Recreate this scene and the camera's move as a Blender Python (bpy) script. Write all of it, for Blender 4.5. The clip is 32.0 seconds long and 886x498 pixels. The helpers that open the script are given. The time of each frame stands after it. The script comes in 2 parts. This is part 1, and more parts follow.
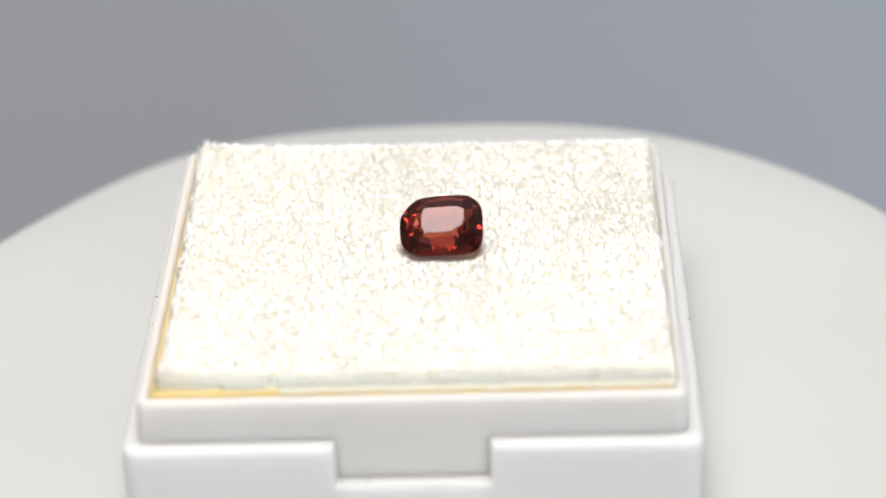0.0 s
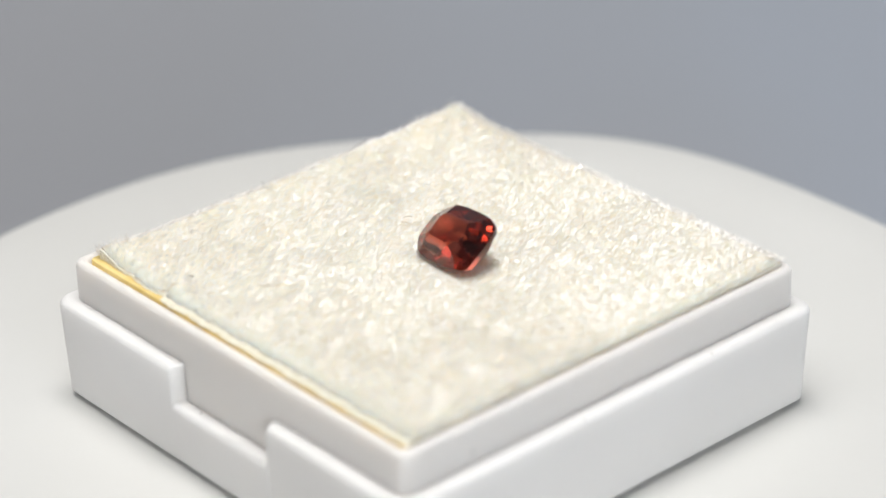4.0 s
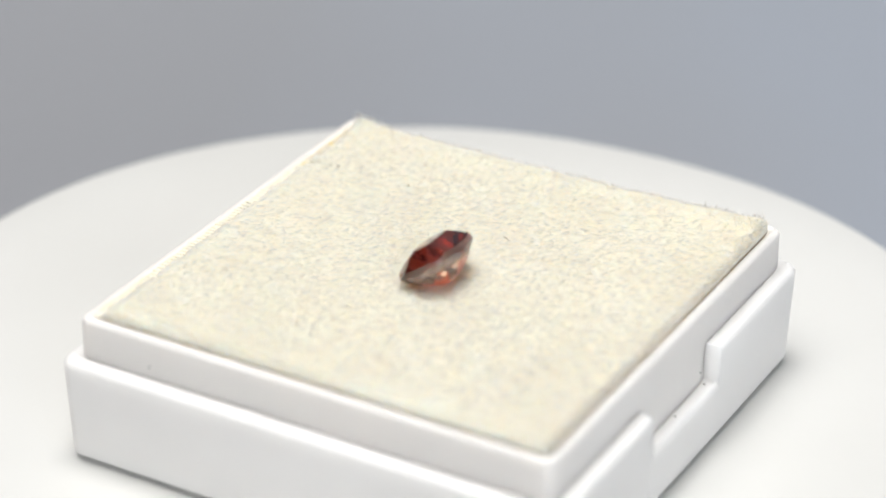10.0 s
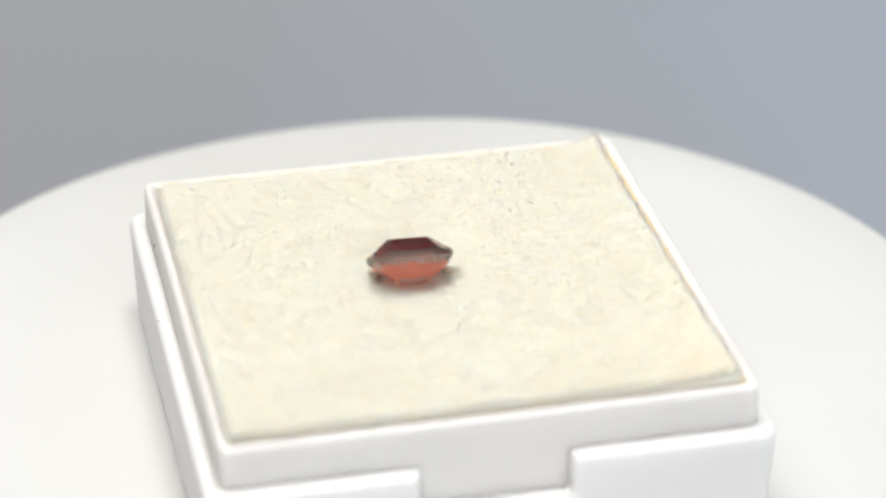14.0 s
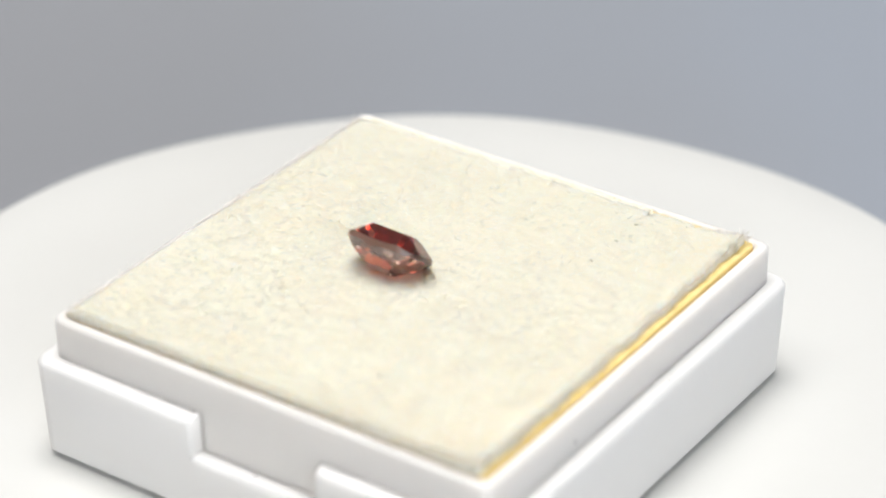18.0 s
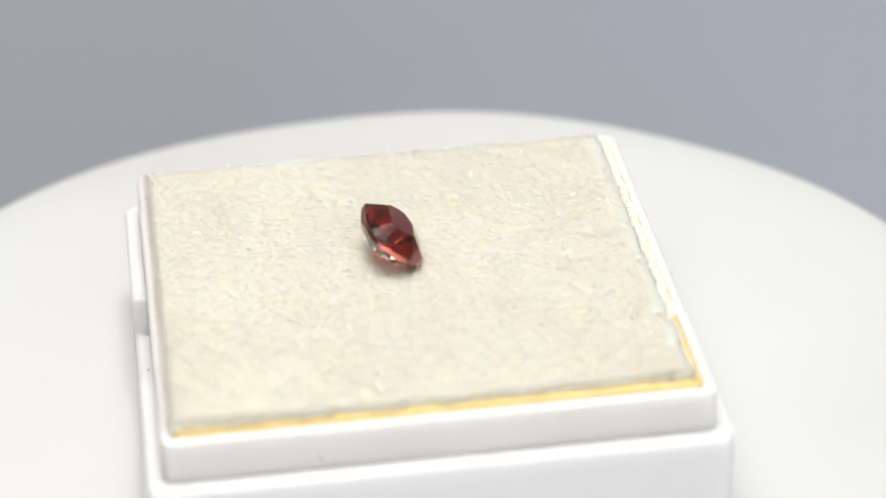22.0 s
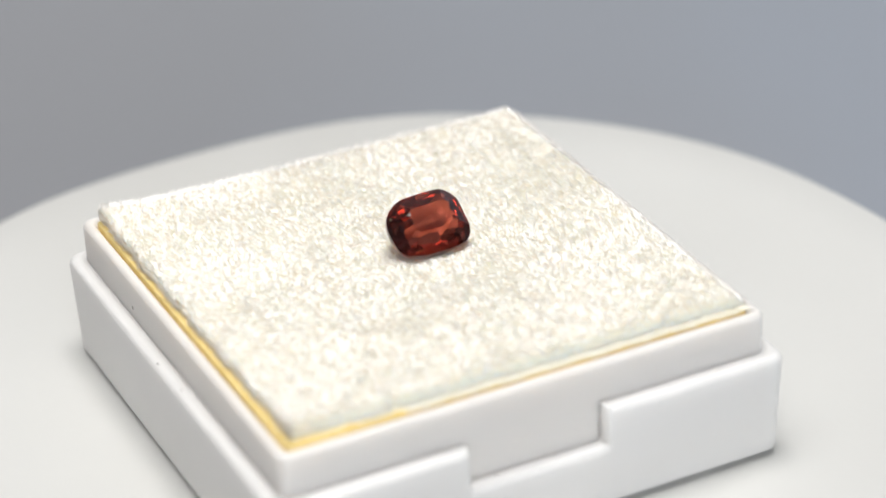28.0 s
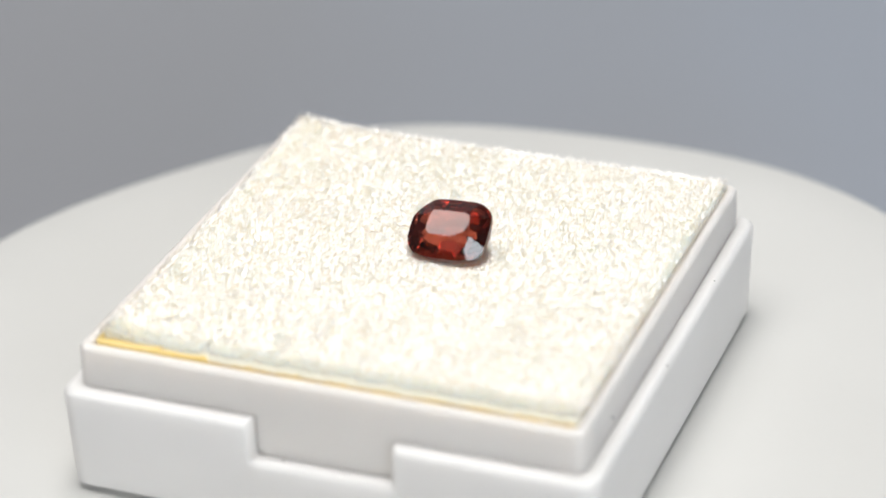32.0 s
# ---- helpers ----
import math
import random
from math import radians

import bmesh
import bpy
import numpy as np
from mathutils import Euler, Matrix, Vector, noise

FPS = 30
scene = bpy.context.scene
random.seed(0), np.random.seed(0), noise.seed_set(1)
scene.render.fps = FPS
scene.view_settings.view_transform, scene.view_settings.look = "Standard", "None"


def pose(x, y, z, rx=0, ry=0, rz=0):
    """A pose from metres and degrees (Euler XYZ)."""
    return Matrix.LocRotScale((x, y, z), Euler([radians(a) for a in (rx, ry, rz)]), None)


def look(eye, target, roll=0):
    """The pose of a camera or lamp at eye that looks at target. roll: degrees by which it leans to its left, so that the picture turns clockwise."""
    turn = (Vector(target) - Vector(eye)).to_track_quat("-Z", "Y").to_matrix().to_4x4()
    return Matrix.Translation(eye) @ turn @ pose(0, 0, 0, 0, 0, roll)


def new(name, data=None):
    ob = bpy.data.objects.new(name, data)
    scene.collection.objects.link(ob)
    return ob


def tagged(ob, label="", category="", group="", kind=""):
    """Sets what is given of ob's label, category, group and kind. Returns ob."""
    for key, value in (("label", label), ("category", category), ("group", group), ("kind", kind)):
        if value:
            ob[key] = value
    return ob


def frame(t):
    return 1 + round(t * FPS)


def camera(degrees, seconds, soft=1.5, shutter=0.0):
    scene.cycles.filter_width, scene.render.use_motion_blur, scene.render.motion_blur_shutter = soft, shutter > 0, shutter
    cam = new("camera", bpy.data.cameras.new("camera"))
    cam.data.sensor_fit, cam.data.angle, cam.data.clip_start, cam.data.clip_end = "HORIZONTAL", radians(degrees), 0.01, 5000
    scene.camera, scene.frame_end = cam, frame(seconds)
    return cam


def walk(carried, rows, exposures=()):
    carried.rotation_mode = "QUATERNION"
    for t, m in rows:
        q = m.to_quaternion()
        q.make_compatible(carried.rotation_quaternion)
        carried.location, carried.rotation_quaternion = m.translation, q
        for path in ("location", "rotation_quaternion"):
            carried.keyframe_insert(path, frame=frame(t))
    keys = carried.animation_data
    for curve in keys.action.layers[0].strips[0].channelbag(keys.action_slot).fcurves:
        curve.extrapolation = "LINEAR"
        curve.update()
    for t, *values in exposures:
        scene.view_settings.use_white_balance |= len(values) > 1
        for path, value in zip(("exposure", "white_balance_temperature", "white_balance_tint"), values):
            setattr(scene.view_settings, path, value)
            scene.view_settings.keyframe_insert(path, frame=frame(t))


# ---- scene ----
# ---- camera ----
MM = 0.001
SPIN = -11.8746         # degrees a second, clockwise from above
TILT_X, TILT_Y = 0.0190, -0.0128

cam = camera(18.228, 32.0, soft=1.5)
CAM_AT = Vector((0.0, -0.16989, 0.10860))
CAM_TO = CAM_AT + Vector((0.00736, 0.87136, -0.49059))
still = look(CAM_AT, CAM_TO, -0.98)
walk(cam, [(0.0, still), (32.0, still)],
     exposures=[(0.0, 0.0), (3.0, 0.0), (6.0, 0.13), (9.0, 0.22), (13.0, 0.25), (19.0, 0.25), (23.0, 0.23), (25.0, 0.22), (28.0, 0.03), (32.0, 0.0)])
cam.data.dof.use_dof = True
cam.data.dof.focus_distance = 0.200
cam.data.dof.aperture_fstop = 22.0


def spin(t):
    """The turntable's pose at t seconds: its plate leans a little on its axle."""
    lean = Vector((0, 0, 1)).rotation_difference(Vector((-TILT_X, -TILT_Y, 1)).normalized()).to_matrix().to_4x4()
    return pose(0, 0, 0, 0, 0, SPIN * t) @ lean


# ---- world and light ----
world = bpy.data.worlds.new("world")
scene.world = world
world.use_nodes = True
world.node_tree.nodes["Background"].inputs[0].default_value = (0.9, 0.95, 1.0, 1)
world.node_tree.nodes["Background"].inputs[1].default_value = 0.05


def area_lamp(name, eye, target, w, h, watts, colour, spread, label):
    data = bpy.data.lights.new(name, "AREA")
    data.shape, data.size, data.size_y = "RECTANGLE", w, h
    data.energy, data.color, data.spread = watts, colour, radians(spread)
    ob = new(name, data)
    ob.matrix_world = look(eye, target)
    return tagged(ob, label, "lamp")


area_lamp("softbox_lamp", (-0.058, -0.05, 0.48), (-0.03, 0, 0), 0.345, 0.38, 0.92, (1.0, 0.985, 0.96), 120,
          "white overhead softbox above the turntable")
area_lamp("lamp_panel", (0.0, 0.02, 0.46), (0, 0, 0), 0.14, 0.14, 0.75, (1.0, 0.985, 0.96), 180,
          "bright white lamp panel under the softbox")
area_lamp("window_light", (0.31, -0.93, 0.345), (0, 0, 0.0), 0.95, 0.26, 5.0, (0.87, 0.935, 1.0), 180,
          "cool daylight window behind the camera")


# ---- materials ----
def material(name):
    m = bpy.data.materials.new(name)
    m.use_nodes = True
    return m, m.node_tree.nodes, m.node_tree.links, m.node_tree.nodes["Principled BSDF"]


def noise_tex(nodes, links, scale, detail=3.0, rough=0.5, coord="Object"):
    co = nodes.new("ShaderNodeTexCoord")
    n = nodes.new("ShaderNodeTexNoise")
    n.inputs["Scale"].default_value = scale
    n.inputs["Detail"].default_value = detail
    n.inputs["Roughness"].default_value = rough
    links.new(co.outputs[coord], n.inputs["Vector"])
    return n


def ramp(nodes, links, src, stops):
    r = nodes.new("ShaderNodeValToRGB")
    while len(r.color_ramp.elements) < len(stops):
        r.color_ramp.elements.new(0.5)
    for e, (p, c) in zip(r.color_ramp.elements, stops):
        e.position, e.color = p, (*c, 1)
    links.new(src, r.inputs[0])
    return r


def bump(nodes, links, src, b, strength, distance):
    n = nodes.new("ShaderNodeBump")
    n.inputs["Strength"].default_value = strength
    n.inputs["Distance"].default_value = distance
    links.new(src, n.inputs["Height"])
    links.new(n.outputs[0], b.inputs["Normal"])


def make_plastic(name, lo, hi):
    m, n, l, b = material(name)
    big = noise_tex(n, l, 90)
    col = ramp(n, l, big.outputs[0], [(0.3, lo), (0.7, hi)])
    l.new(col.outputs[0], b.inputs["Base Color"])
    b.inputs["Roughness"].default_value = 0.5
    b.inputs["Specular IOR Level"].default_value = 0.3
    fine = noise_tex(n, l, 1400)
    bump(n, l, fine.outputs[0], b, 0.12, 0.0001)
    b.inputs["Subsurface Weight"].default_value = 1.0
    b.inputs["Subsurface Radius"].default_value = (1.0, 1.0, 1.0)
    b.inputs["Subsurface Scale"].default_value = 0.002
    return m


def make_disc():
    m, n, l, b = material("white_turntable_plastic")
    big = noise_tex(n, l, 35)
    col = ramp(n, l, big.outputs[0], [(0.3, (0.61, 0.604, 0.583)), (0.7, (0.64, 0.634, 0.613))])
    l.new(col.outputs[0], b.inputs["Base Color"])
    b.inputs["Roughness"].default_value = 0.5
    fine = noise_tex(n, l, 900)
    bump(n, l, fine.outputs[0], b, 0.08, 0.0001)
    return m


FIBRE_GLOSS, FIBRE_ROUGH = 0.25, 0.33


def make_fibre():
    """Glossy white strands over a cream body; the body is shaded as one soft pile, the gloss strand by strand."""
    m, n, l, b = material("ivory_velvet_fibre")
    geo = n.new("ShaderNodeNewGeometry")
    col = ramp(n, l, geo.outputs["Random Per Island"], [(0.0, (0.83, 0.80, 0.775)), (0.35, (0.85, 0.83, 0.81)), (1.0, (0.865, 0.85, 0.835))])
    up = n.new("ShaderNodeVectorTransform")
    up.vector_type, up.convert_from, up.convert_to = "NORMAL", "OBJECT", "WORLD"
    up.inputs[0].default_value = (0, 0, 1)
    blend = n.new("ShaderNodeMix")
    blend.data_type = "VECTOR"
    blend.inputs["Factor"].default_value = 0.97
    l.new(geo.outputs["Normal"], blend.inputs["A"])
    l.new(up.outputs[0], blend.inputs["B"])
    body = n.new("ShaderNodeBsdfDiffuse")
    l.new(col.outputs[0], body.inputs["Color"])
    l.new(blend.outputs["Result"], body.inputs["Normal"])
    tr = n.new("ShaderNodeBsdfTranslucent")
    tr.inputs["Color"].default_value = (0.88, 0.82, 0.72, 1)
    soft = n.new("ShaderNodeMixShader")
    soft.inputs[0].default_value = 0.6
    l.new(body.outputs[0], soft.inputs[1])
    l.new(tr.outputs[0], soft.inputs[2])
    gloss = n.new("ShaderNodeBsdfGlossy")
    gloss.inputs["Color"].default_value = (1.0, 1.0, 1.0, 1)
    gloss.inputs["Roughness"].default_value = FIBRE_ROUGH
    mix = n.new("ShaderNodeMixShader")
    mix.inputs[0].default_value = FIBRE_GLOSS
    l.new(soft.outputs[0], mix.inputs[1])
    l.new(gloss.outputs[0], mix.inputs[2])
    l.new(mix.outputs[0], n["Material Output"].inputs[0])
    return m


def make_backing(name, lo, hi, glow=0.0):
    m, n, l, b = material(name)
    t = noise_tex(n, l, 700)
    col = ramp(n, l, t.outputs[0], [(0.3, lo), (0.7, hi)])
    l.new(col.outputs[0], b.inputs["Base Color"])
    b.inputs["Roughness"].default_value = 0.85
    bump(n, l, t.outputs[0], b, 0.5, 0.0002)
    b.inputs["Subsurface Weight"].default_value = glow
    b.inputs["Subsurface Radius"].default_value = (1.0, 0.8, 0.6)
    b.inputs["Subsurface Scale"].default_value = 0.003
    return m


def make_gem(name, colour, rough=0.0):
    m, n, l, b = material(name)
    b.inputs["Base Color"].default_value = (*colour, 1)
    b.inputs["Transmission Weight"].default_value = 1.0
    b.inputs["IOR"].default_value = 1.74
    b.inputs["Roughness"].default_value = rough
    return m


def make_pavilion():
    """Clear, with a rough speckled grey skin of uneven depth under the girdle along one side."""
    m, n, l, b = material("orange_red_gemstone_paled_for_light")
    # tint set paler than the crown to give the glow of light passing through
    b.inputs["Base Color"].default_value = (1.0, 0.66, 0.48, 1)
    b.inputs["Transmission Weight"].default_value = 1.0
    b.inputs["IOR"].default_value = 1.74
    b.inputs["Roughness"].default_value = 0.0
    co = n.new("ShaderNodeTexCoord")
    sep = n.new("ShaderNodeSeparateXYZ")
    l.new(co.outputs["Object"], sep.inputs[0])
    wave = noise_tex(n, l, 1500, 4.0, 0.6)
    deep = n.new("ShaderNodeMath")
    deep.operation = "MULTIPLY_ADD"
    deep.inputs[1].default_value = 0.0013
    l.new(wave.outputs[0], deep.inputs[0])
    l.new(sep.outputs["Z"], deep.inputs[2])
    band = n.new("ShaderNodeMapRange")
    band.inputs["From Min"].default_value, band.inputs["From Max"].default_value = -0.00022, 0.00008
    band.inputs["To Max"].default_value = 0.8
    l.new(deep.outputs[0], band.inputs["Value"])
    side = n.new("ShaderNodeVectorMath")
    side.operation = "DOT_PRODUCT"
    side.inputs[1].default_value = (0.35, 0.94, 0.0)
    l.new(co.outputs["Object"], side.inputs[0])
    one_side = n.new("ShaderNodeMapRange")
    one_side.inputs["From Min"].default_value, one_side.inputs["From Max"].default_value = 0.0002, 0.0009
    l.new(side.outputs["Value"], one_side.inputs["Value"])
    cover = n.new("ShaderNodeMath")
    cover.operation = "MULTIPLY"
    l.new(band.outputs[0], cover.inputs[0])
    l.new(one_side.outputs[0], cover.inputs[1])
    grey_skin = n.new("ShaderNodeBsdfPrincipled")
    pit = noise_tex(n, l, 6000, 2.0)
    grey = ramp(n, l, pit.outputs[0], [(0.35, (0.10, 0.075, 0.065)), (0.65, (0.34, 0.31, 0.29))])
    l.new(grey.outputs[0], grey_skin.inputs["Base Color"])
    grey_skin.inputs["Roughness"].default_value = 0.4
    grey_skin.inputs["Transmission Weight"].default_value = 0.4
    grey_skin.inputs["IOR"].default_value = 1.74
    mix = n.new("ShaderNodeMixShader")
    l.new(cover.outputs[0], mix.inputs[0])
    l.new(b.outputs[0], mix.inputs[1])
    l.new(grey_skin.outputs[0], mix.inputs[2])
    l.new(mix.outputs[0], n["Material Output"].inputs[0])
    return m


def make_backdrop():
    """Blue-grey paper with light painted across its width, warm grey to lighter blue-grey."""
    m, n, l, b = material("blue_grey_paper_with_painted_light")
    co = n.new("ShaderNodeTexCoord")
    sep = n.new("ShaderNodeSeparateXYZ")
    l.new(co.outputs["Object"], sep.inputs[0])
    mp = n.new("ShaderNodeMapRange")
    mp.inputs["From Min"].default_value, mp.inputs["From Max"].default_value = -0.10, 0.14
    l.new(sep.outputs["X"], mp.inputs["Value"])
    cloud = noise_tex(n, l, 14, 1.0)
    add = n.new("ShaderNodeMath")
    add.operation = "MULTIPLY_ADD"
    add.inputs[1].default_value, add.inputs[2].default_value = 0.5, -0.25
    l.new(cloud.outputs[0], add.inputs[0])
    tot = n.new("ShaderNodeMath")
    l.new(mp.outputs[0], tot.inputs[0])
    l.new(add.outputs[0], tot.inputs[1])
    # dimmer warm left, brighter cool right: uneven light put into the colour
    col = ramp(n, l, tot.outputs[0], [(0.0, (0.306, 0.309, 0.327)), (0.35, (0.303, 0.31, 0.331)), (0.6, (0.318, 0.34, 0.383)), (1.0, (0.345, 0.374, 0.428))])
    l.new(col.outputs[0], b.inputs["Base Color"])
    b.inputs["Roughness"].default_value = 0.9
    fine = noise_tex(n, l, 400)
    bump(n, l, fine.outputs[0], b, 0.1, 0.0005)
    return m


def make_wall(name, lo, hi):
    m, n, l, b = material(name)
    t = noise_tex(n, l, 6)
    col = ramp(n, l, t.outputs[0], [(0.3, lo), (0.7, hi)])
    l.new(col.outputs[0], b.inputs["Base Color"])
    b.inputs["Roughness"].default_value = 0.9
    fine = noise_tex(n, l, 400)
    bump(n, l, fine.outputs[0], b, 0.1, 0.0005)
    return m


PLASTIC = make_plastic("white_polystyrene", (0.755, 0.735, 0.715), (0.785, 0.765, 0.745))
# same plastic, warmed in colour for light coming through from the yellow foam
TRAY = make_plastic("white_polystyrene_warm_light", (0.81, 0.75, 0.70), (0.84, 0.78, 0.73))
DISC, FIBRE = make_disc(), make_fibre()
FOAM = make_backing("yellow_foam_backing", (0.79, 0.59, 0.21), (0.86, 0.68, 0.31))
WEAVE = make_backing("cream_woven_backing", (0.86, 0.81, 0.66), (0.92, 0.88, 0.76))
BED = make_backing("ivory_matted_pile", (0.83, 0.712, 0.535), (0.85, 0.742, 0.575), 1.0)
DIRT = make_backing("dark_brown_dirt", (0.05, 0.035, 0.02), (0.12, 0.09, 0.05))
GEM = make_gem("brownish_red_gemstone", (0.27, 0.019, 0.0095))
GEM_PALE = make_pavilion()
GEM_FROST = make_gem("frosted_gemstone_girdle", (0.36, 0.22, 0.18), 0.35)
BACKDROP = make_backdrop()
DIM = make_wall("dimming_grey_paint", (0.44, 0.43, 0.42), (0.48, 0.47, 0.46))
ROOM = make_wall("white_room_paint", (0.76, 0.76, 0.76), (0.80, 0.80, 0.79))


# ---- mesh helpers ----
def mesh_from(name, bm, mat, smooth=False):
    me = bpy.data.meshes.new(name)
    bm.normal_update()
    bm.to_mesh(me)
    bm.free()
    me.materials.append(mat)
    if smooth:
        me.polygons.foreach_set("use_smooth", [True] * len(me.polygons))
        me.set_sharp_from_angle(angle=radians(40))
    return me


def part(name, bm, mat, parent, label="", smooth=True):
    ob = new(name, mesh_from(name, bm, mat, smooth))
    ob.parent = parent
    return tagged(ob, label)


def thing(name, label, category, group="", kind=""):
    return tagged(new(name), label, category, group, kind)


def loft(rings, closed=True, cap_first=True, cap_last=True):
    """A skin over rings of equal length, in metres."""
    bm = bmesh.new()
    vs = [[bm.verts.new(p) for p in r] for r in rings]
    k = len(rings[0])
    for a, b in zip(vs, vs[1:]):
        for i in range(k if closed else k - 1):
            j = (i + 1) % k
            bm.faces.new((a[i], a[j], b[j], b[i]))
    if cap_first:
        bm.faces.new(vs[0][::-1])
    if cap_last:
        bm.faces.new(vs[-1])
    bmesh.ops.recalc_face_normals(bm, faces=bm.faces[:])
    return bm


def box_bm(x0, x1, y0, y1, z0, z1):
    bm = bmesh.new()
    bmesh.ops.create_cube(bm, size=1)
    for v in bm.verts:
        v.co = Vector(((x0 + x1) / 2 + v.co.x * (x1 - x0), (y0 + y1) / 2 + v.co.y * (y1 - y0), (z0 + z1) / 2 + v.co.z * (z1 - z0)))
    return bm


def square(a, b, r, z, n=6):
    """A rounded rectangle of half sizes a, b and corner radius r, in mm."""
    out = []
    for cx, cy, a0 in ((a - r, b - r, 0), (-a + r, b - r, 90), (-a + r, -b + r, 180), (a - r, -b + r, 270)):
        for i in range(n + 1):
            w = radians(a0 + 90 * i / n)
            out.append(Vector((cx + r * math.cos(w), cy + r * math.sin(w), z)) * MM)
    return out


# ---- room ----
SWEEP = 0.40


def build_room():
    for name, dims, mat, label in (
            ("wall_north", (-1.2, 1.2, 0.50, 0.54, -0.5, 1.2), ROOM, "plain white wall"),
            ("wall_south", (-1.2, 1.2, -1.29, -1.25, -0.5, 1.2), ROOM, "plain white wall"),
            # out of view, grey so that less light bounces from the west
            ("wall_west", (-1.24, -1.2, -1.29, 0.54, -0.5, 1.2), DIM, "unseen grey wall that dims the west side"),
            ("wall_east", (1.2, 1.24, -1.29, 0.54, -0.5, 1.2), ROOM, "plain white wall"),
            ("ceiling", (-1.24, 1.24, -1.29, 0.54, 1.2, 1.24), ROOM, "plain white ceiling"),
            ("floor", (-1.24, 1.24, -1.29, 0.54, -0.10, -0.06), BACKDROP, "blue-grey paper surface under the turntable with light painted across it")):
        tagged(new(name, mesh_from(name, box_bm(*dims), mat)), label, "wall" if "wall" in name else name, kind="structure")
    # a sheet of paper that lies on the floor and sweeps up the wall
    line = [(-0.90, -0.056), (0.05, -0.056)]
    line += [(0.05 + SWEEP * math.sin(radians(a)), -0.056 + SWEEP - SWEEP * math.cos(radians(a))) for a in range(5, 91, 5)] + [(0.05 + SWEEP, 0.75)]
    n = len(line)
    bm = bmesh.new()
    west = [bm.verts.new((-0.8, y, z)) for y, z in line]
    east = [bm.verts.new((0.8, y, z)) for y, z in line]
    for i in range(n - 1):
        bm.faces.new((west[i], east[i], east[i + 1], west[i + 1]))
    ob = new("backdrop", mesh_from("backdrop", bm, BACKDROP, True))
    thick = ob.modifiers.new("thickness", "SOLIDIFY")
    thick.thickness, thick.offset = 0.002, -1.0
    tagged(ob, "blue-grey paper backdrop sweeping up behind the turntable, light painted across it", "backdrop", kind="structure")


# ---- turntable ----
PLATE_MEAN = 44.01
PLATE_WAVES = ((1, 0.689, -51.0), (2, 0.7, -122.4), (3, 0.216, 58.7), (4, 0.175, -167.1), (5, 0.171, 134.6), (6, 0.197, 39.4), (7, 0.076, -56.2), (8, 0.212, 159.1), (9, 0.062, 95.1))      # waves round the rim: how many, height in mm, start in degrees


def build_turntable():
    base = thing("turntable", "round white plastic turntable plate with a slightly uneven rim", "turntable")
    n = 180

    def rim(off, z, scale=1.0):
        out = []
        for i in range(n):
            a = 360 * i / n
            r = (PLATE_MEAN + sum(h * math.cos(radians(k * a + start)) for k, h, start in PLATE_WAVES)) * scale + off
            out.append(Vector((r * math.cos(radians(a)), r * math.sin(radians(a)), z)) * MM)
        return out
    part("plate", loft([rim(-0.6, -2.2), rim(0, -1.6), rim(0, 0.5), rim(-0.2, 0.95), rim(-0.7, 1.1), rim(0, 0.75, 0.88), rim(0, 0.3, 0.76),
                        rim(0, 0.04, 0.64), rim(0, -0.02, 0.55)]), DISC, base)
    ring = lambda r, z: [Vector((r * math.cos(i * math.pi / 24), r * math.sin(i * math.pi / 24), z)) * MM for i in range(48)]
    part("hub", loft([ring(34, -60), ring(34, -40), ring(32, -36), ring(22, -34), ring(22, -6), ring(24, -2.2)]), DISC, base)
    return base


# ---- gem box ----
A, B = 18.18, 18.40
RIM_Z, LEDGE_Z, NOTCH_Z = 11.30, 8.18, 5.2
BOX_AT = pose(-0.229 * MM, 1.051 * MM, 0, 0, 0, -1.837)


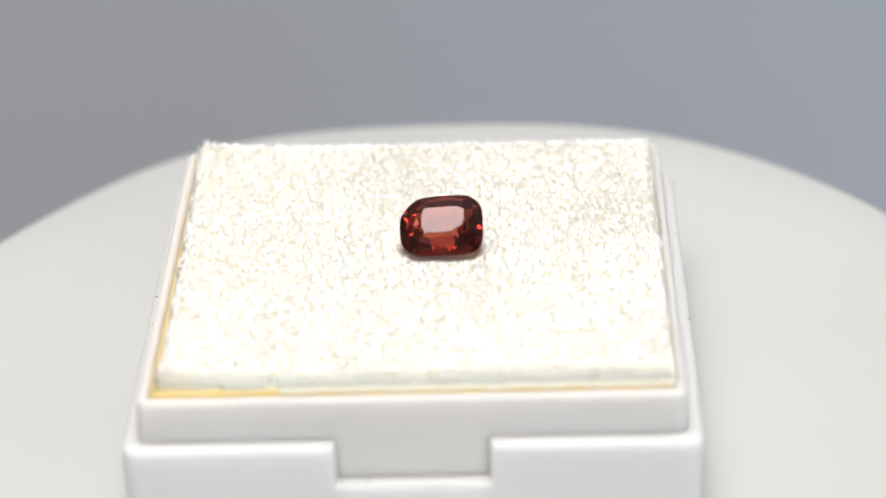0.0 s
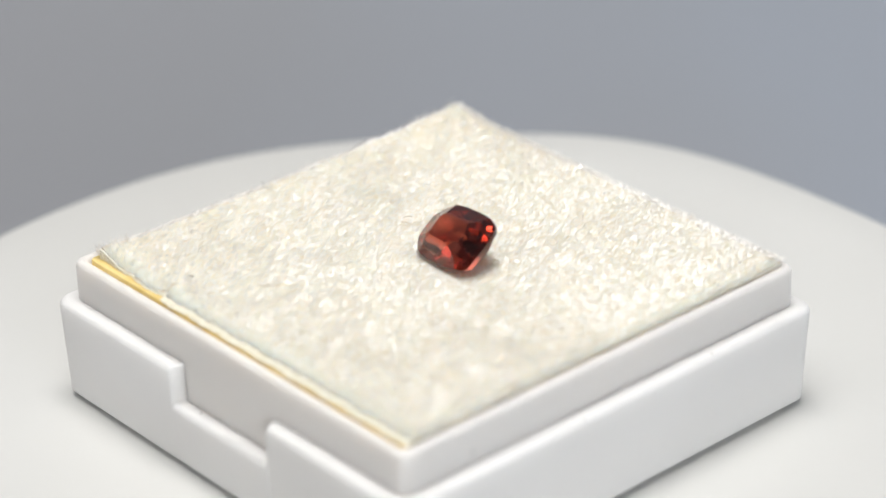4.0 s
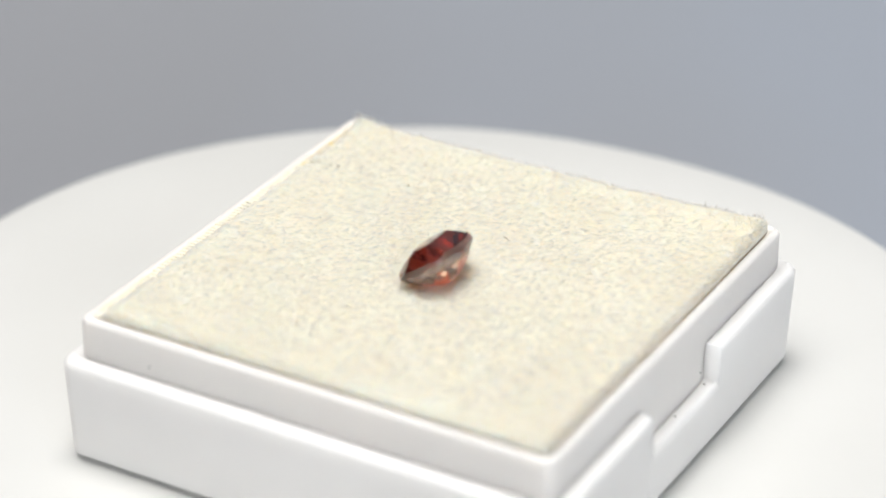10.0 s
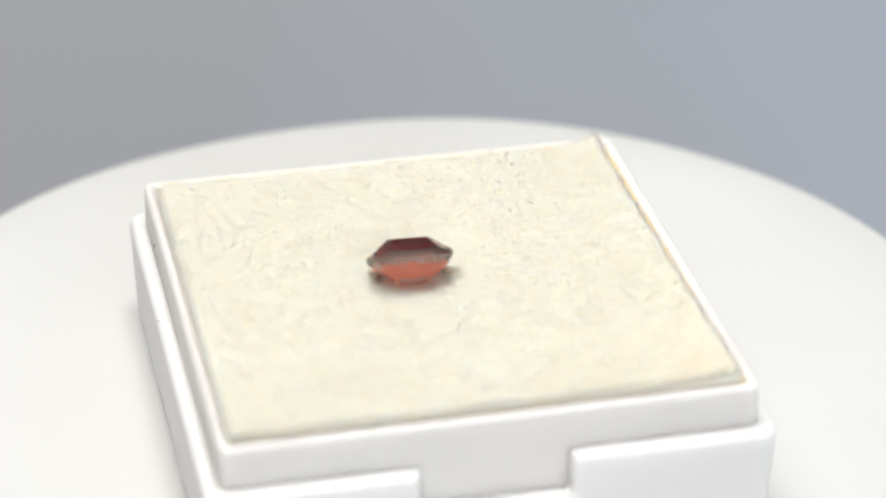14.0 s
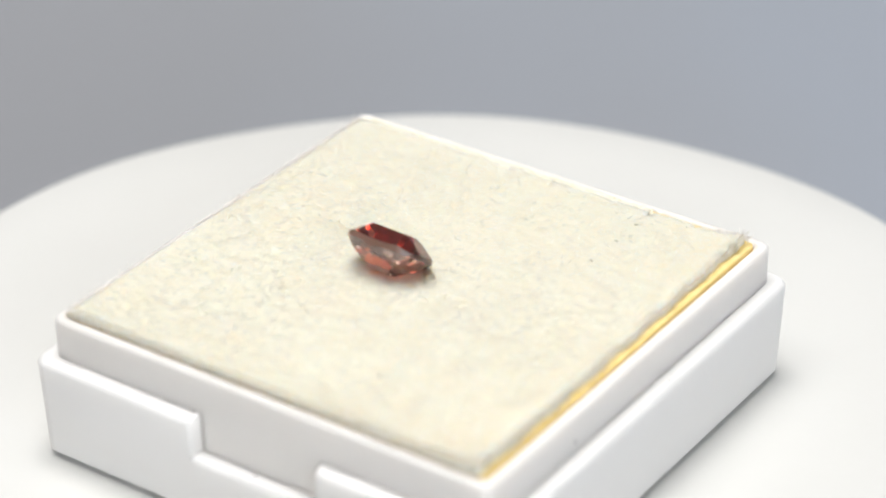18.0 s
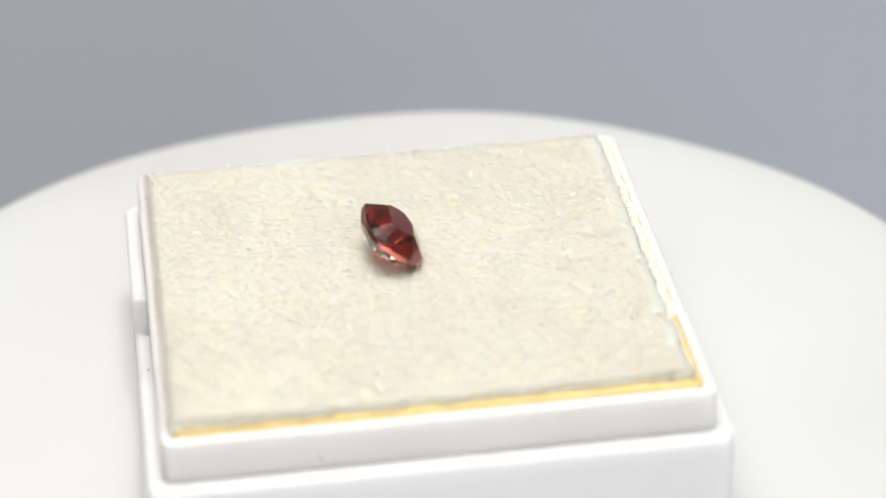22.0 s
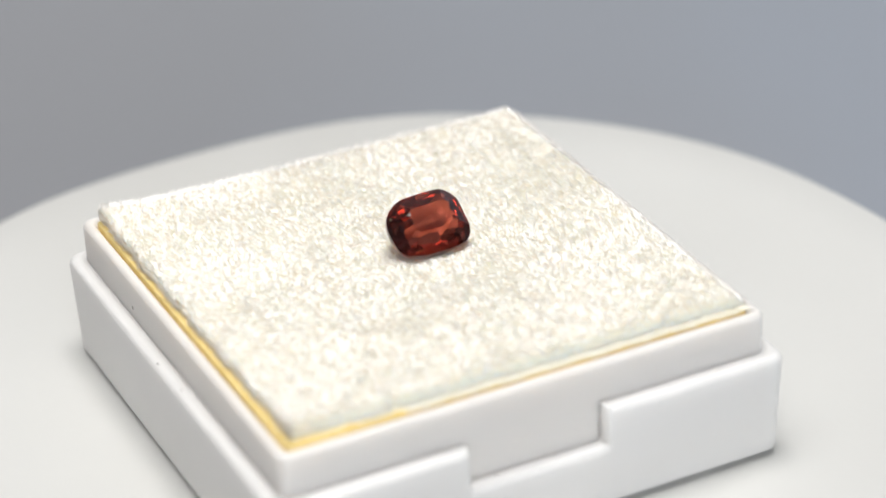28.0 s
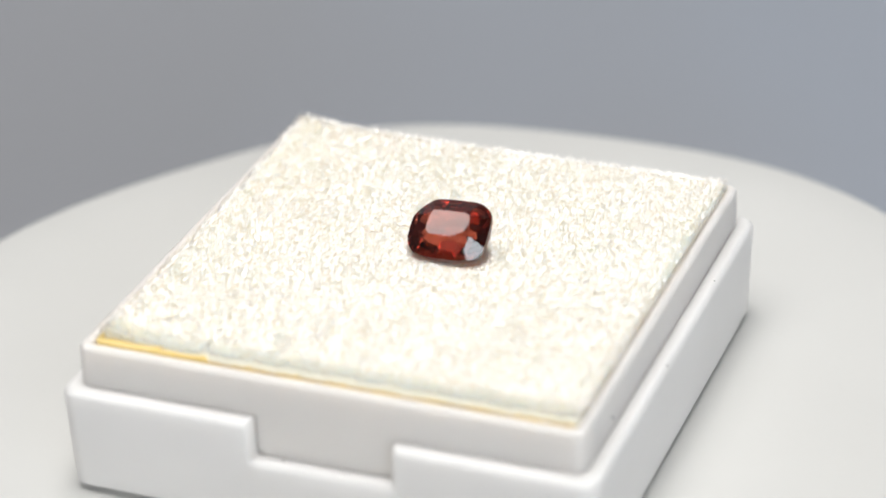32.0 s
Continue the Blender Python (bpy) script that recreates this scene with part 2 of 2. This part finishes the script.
def build_box():
    box = thing("gem_box", "open square white plastic gem display box with a stepped rim", "box")
    prof = [(0.0, 0.5), (0.0, RIM_Z - 0.42), (0.04, RIM_Z - 0.25), (0.13, RIM_Z - 0.1), (0.28, RIM_Z - 0.02), (0.42, RIM_Z), (0.58, RIM_Z - 0.04),
            (0.72, RIM_Z - 0.16), (0.80, RIM_Z - 0.34), (0.84, RIM_Z - 0.6), (0.90, 3.0)]
    rings = [square(A - 0.3, B - 0.3, 0.5, 0.25)] + [square(A - d, B - d, max(0.75 - 0.4 * d, 0.3), z) for d, z in prof]
    part("inner_tray", loft(rings), TRAY, box, "white inner tray with a rounded rim, warm light in its colour")
    # the outer skirt, cut down by a thumb notch on two sides
    out = 1.12
    path = []
    r = 1.1
    a, b = A + out, B + out

    def side(x0, y0, x1, y1, notch):
        us = [0.0]
        if notch:
            m = math.hypot(x1 - x0, y1 - y0)
            for u in (-5.42, -5.36, -5.30, -5.16, 5.16, 5.30, 5.36, 5.42):
                us.append(0.5 + u / m)
        for u in us:
            h = LEDGE_Z
            if notch and u > 0:
                d = abs(u - 0.5) * math.hypot(x1 - x0, y1 - y0)
                h = LEDGE_Z if d > 5.4 else LEDGE_Z - 0.12 if d > 5.33 else NOTCH_Z + 0.12 if d > 5.2 else NOTCH_Z
            path.append((x0 + (x1 - x0) * u, y0 + (y1 - y0) * u, h))

    def corner(cx, cy, a0):
        for i in range(7):
            w = radians(a0 + 15 * i)
            path.append((cx + r * math.cos(w), cy + r * math.sin(w), LEDGE_Z))
    corner(a - r, b - r, 0)
    side(a - r, b, -a + r, b, True)
    corner(-a + r, b - r, 90)
    side(-a, b - r, -a, -b + r, False)
    corner(-a + r, -b + r, 180)
    side(-a + r, -b, a - r, -b, True)
    corner(a - r, -b + r, 270)

    def ring(off, z0, top):
        out_pts = []
        for x, y, h in path:
            f = Vector((x * (a + off) / a, y * (b + off) / b, (h + z0) if top else z0))
            out_pts.append(f * MM)
        return out_pts
    rings = [ring(-1.3, 0.0, False), ring(-1.15, 0.0, False), ring(-1.05, 0.42, False), ring(-0.45, 0.46, False), ring(-0.24, 0.62, False), ring(0.0, -0.5, True), ring(-0.05, -0.3, True),
             ring(-0.17, -0.12, True), ring(-0.36, -0.02, True), ring(-0.55, 0.0, True), ring(-1.10, 0.0, True)]
    part("outer_skirt", loft(rings, cap_last=False), PLASTIC, box)
    # dirt specks and short scratches stuck to the plastic
    for x, y, z, r, tall in ((-19.0, 1.3, 8.18, 0.07, 1), (19.2, -3.4, 8.12, 0.06, 1), (-4.5, 18.42, 6.1, 0.06, 1), (0.3, 18.75, 5.2, 0.08, 1),
                             (-4.6, 18.7, 5.2, 0.09, 1), (18.2, -12.5, 9.1, 0.04, 4), (-18.9, -2.8, 8.18, 0.06, 1), (-18.2, 8.1, 9.0, 0.04, 5),
                             (-3.0, -18.75, 5.2, 0.07, 1), (19.0, 9.0, 8.18, 0.05, 1)):
        bm = bmesh.new()
        bmesh.ops.create_icosphere(bm, subdivisions=1, radius=r * MM)
        for v in bm.verts:
            v.co = Vector((v.co.x * random.uniform(0.7, 1.3), v.co.y * random.uniform(0.7, 1.3), v.co.z * tall)) + Vector((x, y, z)) * MM
        part("dirt_speck", bm, DIRT, box, "tiny dark brown dirt speck")
    return box


# ---- velvet pad ----
def cloth_left(v):
    """The cloth's cut edge on the side where the foam shows."""
    return -16.95 + 0.35 * (0.5 - v / 34.4) + 0.08 * np.sin(v * 1.3) + 0.05 * np.sin(v * 4.1)


def cloth_low(u):
    return np.where(u < -12.5, -16.95, np.where(u < -9.0, -17.15, -17.52)) + 0.07 * np.sin(u * 1.9) + 0.05 * np.sin(u * 5.3)


def soft_field(rng, u, v, cell):
    """Smooth random values about 0 over the pad, of the given grain in mm."""
    n = int(40 / cell) + 2
    g = rng.normal(0, 1, (n, n))
    x, y = (u + 19) / cell, (v + 19) / cell
    i, j = x.astype(int), y.astype(int)
    fx, fy = x - i, y - j
    fx, fy = fx * fx * (3 - 2 * fx), fy * fy * (3 - 2 * fy)
    return (g[i, j] * (1 - fx) + g[i + 1, j] * fx) * (1 - fy) + (g[i, j + 1] * (1 - fx) + g[i + 1, j + 1] * fx) * fy


def cloth_lift(u, v):
    """The cloth curls up along one cut edge and most at its corners."""
    edge = 0.36 * np.exp(-np.clip(u - cloth_left(v), 0, 40) / 1.1)
    return edge + 0.5 * np.exp(-np.hypot(u + 17, v - 17) / 5.0) + 0.6 * np.exp(-np.hypot(u + 16.7, v + 16.7) / 1.7)


def pile_low(u):
    """Where the pile begins, behind the bare selvedge."""
    return cloth_low(u) + np.where(u > -9.3, 0.55, 0.1)


def low_ramp(u, v):
    return np.clip((v - pile_low(u)) / 0.9, 0, 1)


PILE = 0.45


def bed_height(u, v):
    """The matted pile swells up from the cut edges."""
    side = np.clip((u - cloth_left(v)) / 0.45, 0, 1) ** 0.5
    far = np.clip((17.46 - u) / 0.6, 0, 1) ** 0.6
    back = np.clip((17.68 - v) / 0.5, 0, 1) ** 0.5
    return 11.40 + PILE * np.minimum(np.minimum(low_ramp(u, v) ** 0.6, side), np.minimum(far, back))


def sheet(name, n, inset, z, thick, mat, parent, label, rough):
    """A slab that follows the cloth's cut edges."""
    rng = np.random.default_rng(8)
    g = np.linspace(0, 1, n)
    fu, fv = np.meshgrid(g, g, indexing="ij")
    v = -17.0 + inset + fv * (34.2 - 2 * inset)
    u = cloth_left(v) + inset + fu * (17.45 - cloth_left(v) - 2 * inset)
    low = pile_low(u) if rough else cloth_low(u)
    v = low + inset + fv * (17.67 - low - 2 * inset)
    top = (bed_height(u, v) if rough else z) + cloth_lift(u, v) * 0.9 + rough * soft_field(rng, u, v, 0.8)
    hi = np.stack([u, v, top], -1).reshape(-1, 3)
    lo = np.stack([u, v, top * 0 + z - thick], -1).reshape(-1, 3)
    faces = []
    for i in range(n - 1):
        for j in range(n - 1):
            a, b, c, d = i * n + j, (i + 1) * n + j, (i + 1) * n + j + 1, i * n + j + 1
            faces.append((a, b, c, d))
            faces.append((a + n * n, d + n * n, c + n * n, b + n * n))
    edge = [i * n for i in range(n)] + [(n - 1) * n + j for j in range(1, n)] + [i * n + n - 1 for i in range(n - 2, -1, -1)] + list(range(n - 2, 0, -1))
    for a, b in zip(edge, edge[1:] + edge[:1]):
        faces.append((b, a, a + n * n, b + n * n))
    me = bpy.data.meshes.new(name)
    me.from_pydata((np.concatenate([hi, lo]) * MM).tolist(), [], faces)
    me.materials.append(mat)
    me.polygons.foreach_set("use_smooth", [True] * len(me.polygons))
    me.set_sharp_from_angle(angle=radians(40))
    ob = new(name, me)
    ob.parent = parent
    return tagged(ob, label)


def build_pad():
    pad = thing("velvet_pad", "ivory velvet pad over yellow foam filling the gem box", "pad")
    a, b = A - 0.93, B - 0.93
    part("foam", loft([square(a, b, 0.4, 3.1), square(a, b, 0.4, 11.24), square(a - 0.03, b - 0.03, 0.4, 11.32), square(a - 0.1, b - 0.1, 0.4, 11.36)]), FOAM, pad, "yellow foam block")
    sheet("woven_backing", 60, 0.0, 11.38, 0.08, WEAVE, pad, "cream woven cloth backing", 0.0)
    sheet("pile_bed", 150, 0.03, 11.50, 0.3, BED, pad, "matted lower pile of the velvet", 0.004)
    rng = np.random.default_rng(5)
    # tufts stand in the rows of the weave, some fifteen strands in each
    pitch_u, pitch_v, each = 0.285, 0.30, 17
    gu, gv = np.meshgrid(np.arange(-17.3, 17.5, pitch_u), np.arange(-17.7, 17.7, pitch_v), indexing="ij")
    gu = (gu + rng.normal(0, 0.035, gu.shape)).ravel()
    gv = (gv + (np.arange(len(gv))[:, None] % 2) * pitch_v / 2 + rng.normal(0, 0.06, gv.shape)).ravel()
    tuft = np.repeat(np.arange(len(gu)), each)
    count = len(tuft)
    u = gu[tuft] + rng.normal(0, 0.085, count)
    v = gv[tuft] + rng.normal(0, 0.10, count)
    keep = (u > cloth_left(v)) & (v > pile_low(u)) & (u < 17.46) & (v < 17.68)
    u, v, tuft = u[keep], v[keep], tuft[keep]
    count = len(u)
    # more strands along three cut edges, from the top of the pile down to its backing
    extra = 9000
    edge, w = rng.integers(0, 3, extra), rng.uniform(-17.0, 17.3, extra)
    u = np.concatenate([u, np.where(edge == 0, cloth_left(w) + 0.02, np.where(edge == 1, 17.44, w))])
    v = np.concatenate([v, np.where(edge == 2, pile_low(w) + 0.02, w)])
    tuft = np.concatenate([tuft, rng.integers(0, len(gu), extra)])
    added = np.arange(len(u)) >= count
    count = len(u)
    gap = np.minimum(np.minimum(u - cloth_left(v), 17.46 - u), np.minimum(v - pile_low(u), 17.68 - v))
    rim = np.clip(1 - gap / 0.4, 0, 1)
    own_ang, own_lean, own_len, own_turn = (rng.normal(0, 1, len(gu))[tuft] for _ in range(4))
    # pile leans towards +v and a little to -u, in tufts that lie a little differently
    t1, t2, t3 = soft_field(rng, u, v, 1.1), soft_field(rng, u, v, 0.9), soft_field(rng, u, v, 6.0)
    ang = radians(96) + rng.normal(0, 0.13, count) + 0.17 * own_ang + 0.12 * t1 + 0.1 * t3
    lean = np.clip(1.12 - 0.25 * (1 - low_ramp(u, v)) + rng.normal(0, 0.06, count) + 0.06 * own_lean + 0.02 * t2 + 0.015 * t3, 0.05, 1.5)
    # pressed upright round the foot of the stone
    foot = np.exp(-((np.hypot((u - 1.4) / 1.15, v - 1.75) - 2.55) / 0.45) ** 2)
    foot *= np.clip((1.2 - v) / 1.2, 0, 1)
    lean *= 1 - 0.6 * foot
    length = (0.62 + 0.2 * (1 - low_ramp(u, v)) + 0.05 * rim + 0.12 * foot) * (1 + rng.normal(0, 0.10, count) + 0.10 * own_len + 0.04 * t2)
    # the outermost strands splay over the cut edges and hide them
    ways = np.stack([u - cloth_left(v), 17.46 - u, v - pile_low(u)], 1)
    out = np.array([np.pi, 0.0, -np.pi / 2])[ways.argmin(1)]
    hang = added | ((ways.min(1) < 0.16) & (rng.random(count) < 0.75))
    ang = np.where(hang, out + rng.normal(0, 0.45, count), ang)
    lean = np.where(hang, rng.uniform(0.5, 1.5, count), lean)
    length = np.where(hang, rng.uniform(0.25, 0.5, count), length)
    # loose strands at the cut edges, most at two corners
    tip = np.exp(-np.hypot(u + 17, v + 17) / 1.0) + np.exp(-np.hypot(u + 17, v - 17.3) / 0.8)
    stray = rng.random(count) < 0.2 * rim + 0.003 + 0.35 * tip
    ang = np.where(stray, rng.uniform(0, 2 * np.pi, count), ang)
    lean = np.where(stray, rng.uniform(0.2, 1.1, count), lean)
    length = np.where(stray, rng.uniform(0.45, 0.9, count), length)
    root = bed_height(u, v) - 0.185 + cloth_lift(u, v) * 0.9 - hang * rng.uniform(-0.1, 0.3, count) - added * rng.uniform(-0.1, 0.3, count)
    dx, dy = np.cos(ang), np.sin(ang)
    wid = rng.uniform(0.011, 0.021, count)
    tw = ang + np.pi / 2 + rng.normal(0, 0.5, count) + 0.28 * own_turn
    wx, wy = np.cos(tw) * wid, np.sin(tw) * wid
    s1, c1 = np.sin(lean * 0.93), np.cos(lean * 0.93)
    s2, c2 = np.sin(lean * 1.06), np.cos(lean * 1.06)
    p0 = np.stack([u, v, root], 1)
    p1 = p0 + np.stack([dx * s1, dy * s1, c1], 1) * (length * 0.55)[:, None]
    p2 = p1 + np.stack([dx * s2, dy * s2, c2], 1) * (length * 0.45)[:, None]
    w3 = np.stack([wx, wy, np.zeros(count)], 1)
    co = np.stack([p0 - w3, p0 + w3, p1 - w3 * 0.9, p1 + w3 * 0.9, p2], 1).reshape(-1, 3) * MM
    base = np.arange(count)[:, None] * 5
    quads = base + np.array([0, 1, 3, 2])
    tris = base + np.array([2, 3, 4])
    me = bpy.data.meshes.new("nap")
    me.vertices.add(len(co))
    me.vertices.foreach_set("co", co.ravel())
    loops = np.concatenate([quads, tris], 1).ravel()
    me.loops.add(len(loops))
    me.loops.foreach_set("vertex_index", loops.astype(np.int32))
    me.polygons.add(2 * count)
    starts = (np.arange(count)[:, None] * 7 + np.array([0, 4])).ravel()
    me.polygons.foreach_set("loop_start", starts.astype(np.int32))
    me.update(calc_edges=True)
    me.validate()
    me.materials.append(FIBRE)
    pile = new("nap", me)
    pile.parent = pad
    tagged(pile, "dense ivory velvet pile leaning one way", kind="stuff")
    # selvedge threads along the low edge
    bm = bmesh.new()
    u = -9.5
    while u < 16.8:
        y = float(cloth_low(np.array(u))) + random.uniform(-0.03, 0.03)
        for off, wide, deep, up in ((0.06, 0.34, 0.10, 0.02), (0.18, 0.12, 0.30, 0.0), (0.30, 0.34, 0.10, 0.03), (0.44, 0.12, 0.26, 0.01)):
            for w in bmesh.ops.create_cube(bm, size=1)["verts"]:
                w.co = Vector((u + w.co.x * wide, y + off + w.co.y * deep, 11.41 + w.co.z * 0.1 + up)) * MM
        u += 0.46 + random.uniform(-0.05, 0.05)
    for x, y, a, k in ((-4.6, 1.7, 20, 0.5), (-5.3, 2.4, 65, 0.35), (8.8, -2.5, 110, 0.3), (-2.6, 3.2, 10, 0.4)):
        d = Vector((math.cos(radians(a)), math.sin(radians(a)), 0))
        ring = lambda c, r: [(c + Vector((-d.y * math.cos(w), d.x * math.cos(w), math.sin(w))) * r) * MM for w in (0.5, 2.1, 3.7, 5.2)]
        c = Vector((x, y, 12.05))
        part("lint", loft([ring(c - d * k, 0.03), ring(c + Vector((0, 0, 0.08)), 0.05), ring(c + d * k, 0.03)]), BED, pad, "short white lint fibre")
    part("selvedge", bm, WEAVE, pad, "frayed cream selvedge threads", smooth=False)
    return pad


# ---- gemstone ----
GEM_A, GEM_B = 2.96, 2.36
GEM_AT = Vector((1.36, 1.94, 13.71))
GEM_TILT, GEM_AZ, GEM_ROLL = 36.0, -96.0, 5.0


def build_gem():
    bm = bmesh.new()
    n = 44
    out = []
    for i in range(n):
        w = 2 * math.pi * (i + 0.5) / n
        c, s = math.cos(w), math.sin(w)
        e = 3.7 if c > 0 and s > 0 else 2.3 if s > 0 else 3.3 if c < 0 else 3.9
        out.append((GEM_A * math.copysign(abs(c) ** (2 / e), c), GEM_B * math.copysign(abs(s) ** (2 / e), s)))
    reach = lambda f: max(x * math.cos(f) + y * math.sin(f) for x, y in out)
    top, low = 1.15, -1.95
    lo = [bm.verts.new((x, y, low)) for x, y in out]
    hi = [bm.verts.new((x, y, top)) for x, y in out]
    bm.faces.new(lo[::-1])
    bm.faces.new(hi)
    for i in range(n):
        j = (i + 1) % n
        bm.faces.new((lo[i], lo[j], hi[j], hi[i]))

    def cut(az, angle, level, scale=1.0, up=1):
        f, g = radians(az), radians(angle)
        no = Vector((math.sin(g) * math.cos(f), math.sin(g) * math.sin(f), up * math.cos(g)))
        r = reach(f) * scale
        co = Vector((r * math.cos(f), r * math.sin(f), level))
        bmesh.ops.bisect_plane(bm, geom=bm.verts[:] + bm.edges[:] + bm.faces[:], dist=1e-5, plane_co=co, plane_no=no, clear_outer=True)
        edges = [x for x in bm.edges if x.is_boundary]
        if edges:
            bmesh.ops.holes_fill(bm, edges=edges)
    def star(az, angle, dist):
        """A crown facet that meets the table at the given distance from its middle."""
        cut(az, angle, top, dist / reach(radians(az)))
    corner = math.degrees(math.atan2(GEM_B, GEM_A))
    corners = (corner, 180 - corner, 180 + corner, 360 - corner)
    for az, angle in ((2, 39), (91, 37), (180, 33), (269, 37)):
        cut(az, angle, 0.10)
    for az, angle, far in zip(corners, (39, 38, 38, 38), (0.96, 0.975, 0.96, 0.955)):
        cut(az, angle, 0.10, far)
    for az, angle, dist in ((-20, 24, 1.58), (-60, 24, 1.16), (213, 26, 1.45), (160, 27, 1.40), (122, 25, 1.36), (62, 26, 1.45)):
        star(az, angle, dist)
    for az in (12, 348, 168, 192):
        cut(az, 50, -0.22, up=-1)
    for az in (77, 103, 257, 283):
        cut(az, 50, -0.22, up=-1)
    for az in corners:
        cut(az, 47, -0.22, up=-1)
    for az in (24, 156, 204, 336, 60, 120, 240, 300):
        cut(az, 45, -0.26, 1.0, up=-1)
    for az in (0, 180):
        cut(az, 33, -1.3, 0.66, up=-1)
    for az in (80, 100, 260, 280):
        cut(az, 36, -1.2, 0.62, up=-1)
    for az in corners:
        cut(az, 33, -1.2, 0.66, up=-1)
    for az in (18, 162, 198, 342):
        cut(az, 31, -1.25, 0.66, up=-1)
    for v in bm.verts:
        v.co *= MM
    bmesh.ops.recalc_face_normals(bm, faces=bm.faces[:])
    bm.normal_update()
    gem = thing("gemstone", "brownish-red faceted cushion-cut gemstone lying tilted on the velvet pad", "gemstone")
    zones = (("table", lambda z: z > 0.995, GEM, "flat polished top facet"), ("crown", lambda z: 0.1 < z <= 0.995, GEM, "sloping red crown facets"),
             ("girdle", lambda z: -0.1 <= z <= 0.1, GEM_FROST, "frosted grey girdle band"), ("pavilion", lambda z: z < -0.1, GEM_PALE, "lower facets with a rough grey skin"))
    for name, inside, mat, label in zones:
        piece = bm.copy()
        bmesh.ops.delete(piece, geom=[f for f in piece.faces if not inside(f.normal.z)], context="FACES")
        part(name, piece, mat, gem, label, smooth=False)
    bm.free()
    # a dark nick in one corner facet
    f = radians(corners[1] + 17)
    far = reach(f) * 0.95 - 0.16
    nick = bmesh.new()
    bmesh.ops.create_icosphere(nick, subdivisions=1, radius=1.0)
    for v in nick.verts:
        v.co = Vector((far * math.cos(f) + v.co.x * 0.14, far * math.sin(f) + v.co.y * 0.12, 0.12 + 0.16 * math.tan(radians(38)) + v.co.z * 0.08)) * MM
    part("nick", nick, DIRT, gem, "tiny dark nick", smooth=False)
    return gem


build_room()
turntable = build_turntable()
gem_box = build_box()
velvet_pad = build_pad()
gemstone = build_gem()


def motions():
    times = [i * 0.5 for i in range(65)]
    lean = Vector((math.cos(radians(GEM_AZ)), math.sin(radians(GEM_AZ)), 0)) * math.sin(radians(GEM_TILT)) + Vector((0, 0, math.cos(radians(GEM_TILT))))
    side = Vector((0, 0, 1)).cross(lean).normalized()
    up = lean.cross(side)
    turn = Matrix((side, up, lean)).transposed().to_4x4() @ pose(0, 0, 0, 0, 0, GEM_ROLL)
    stone = Matrix.Translation(GEM_AT * MM) @ turn
    walk(turntable, [(t, spin(t)) for t in times])
    walk(gem_box, [(t, spin(t) @ BOX_AT) for t in times])
    walk(velvet_pad, [(t, spin(t) @ BOX_AT) for t in times])
    walk(gemstone, [(t, pose(0, 0, 0, 0, 0, SPIN * t) @ stone) for t in times])


motions()
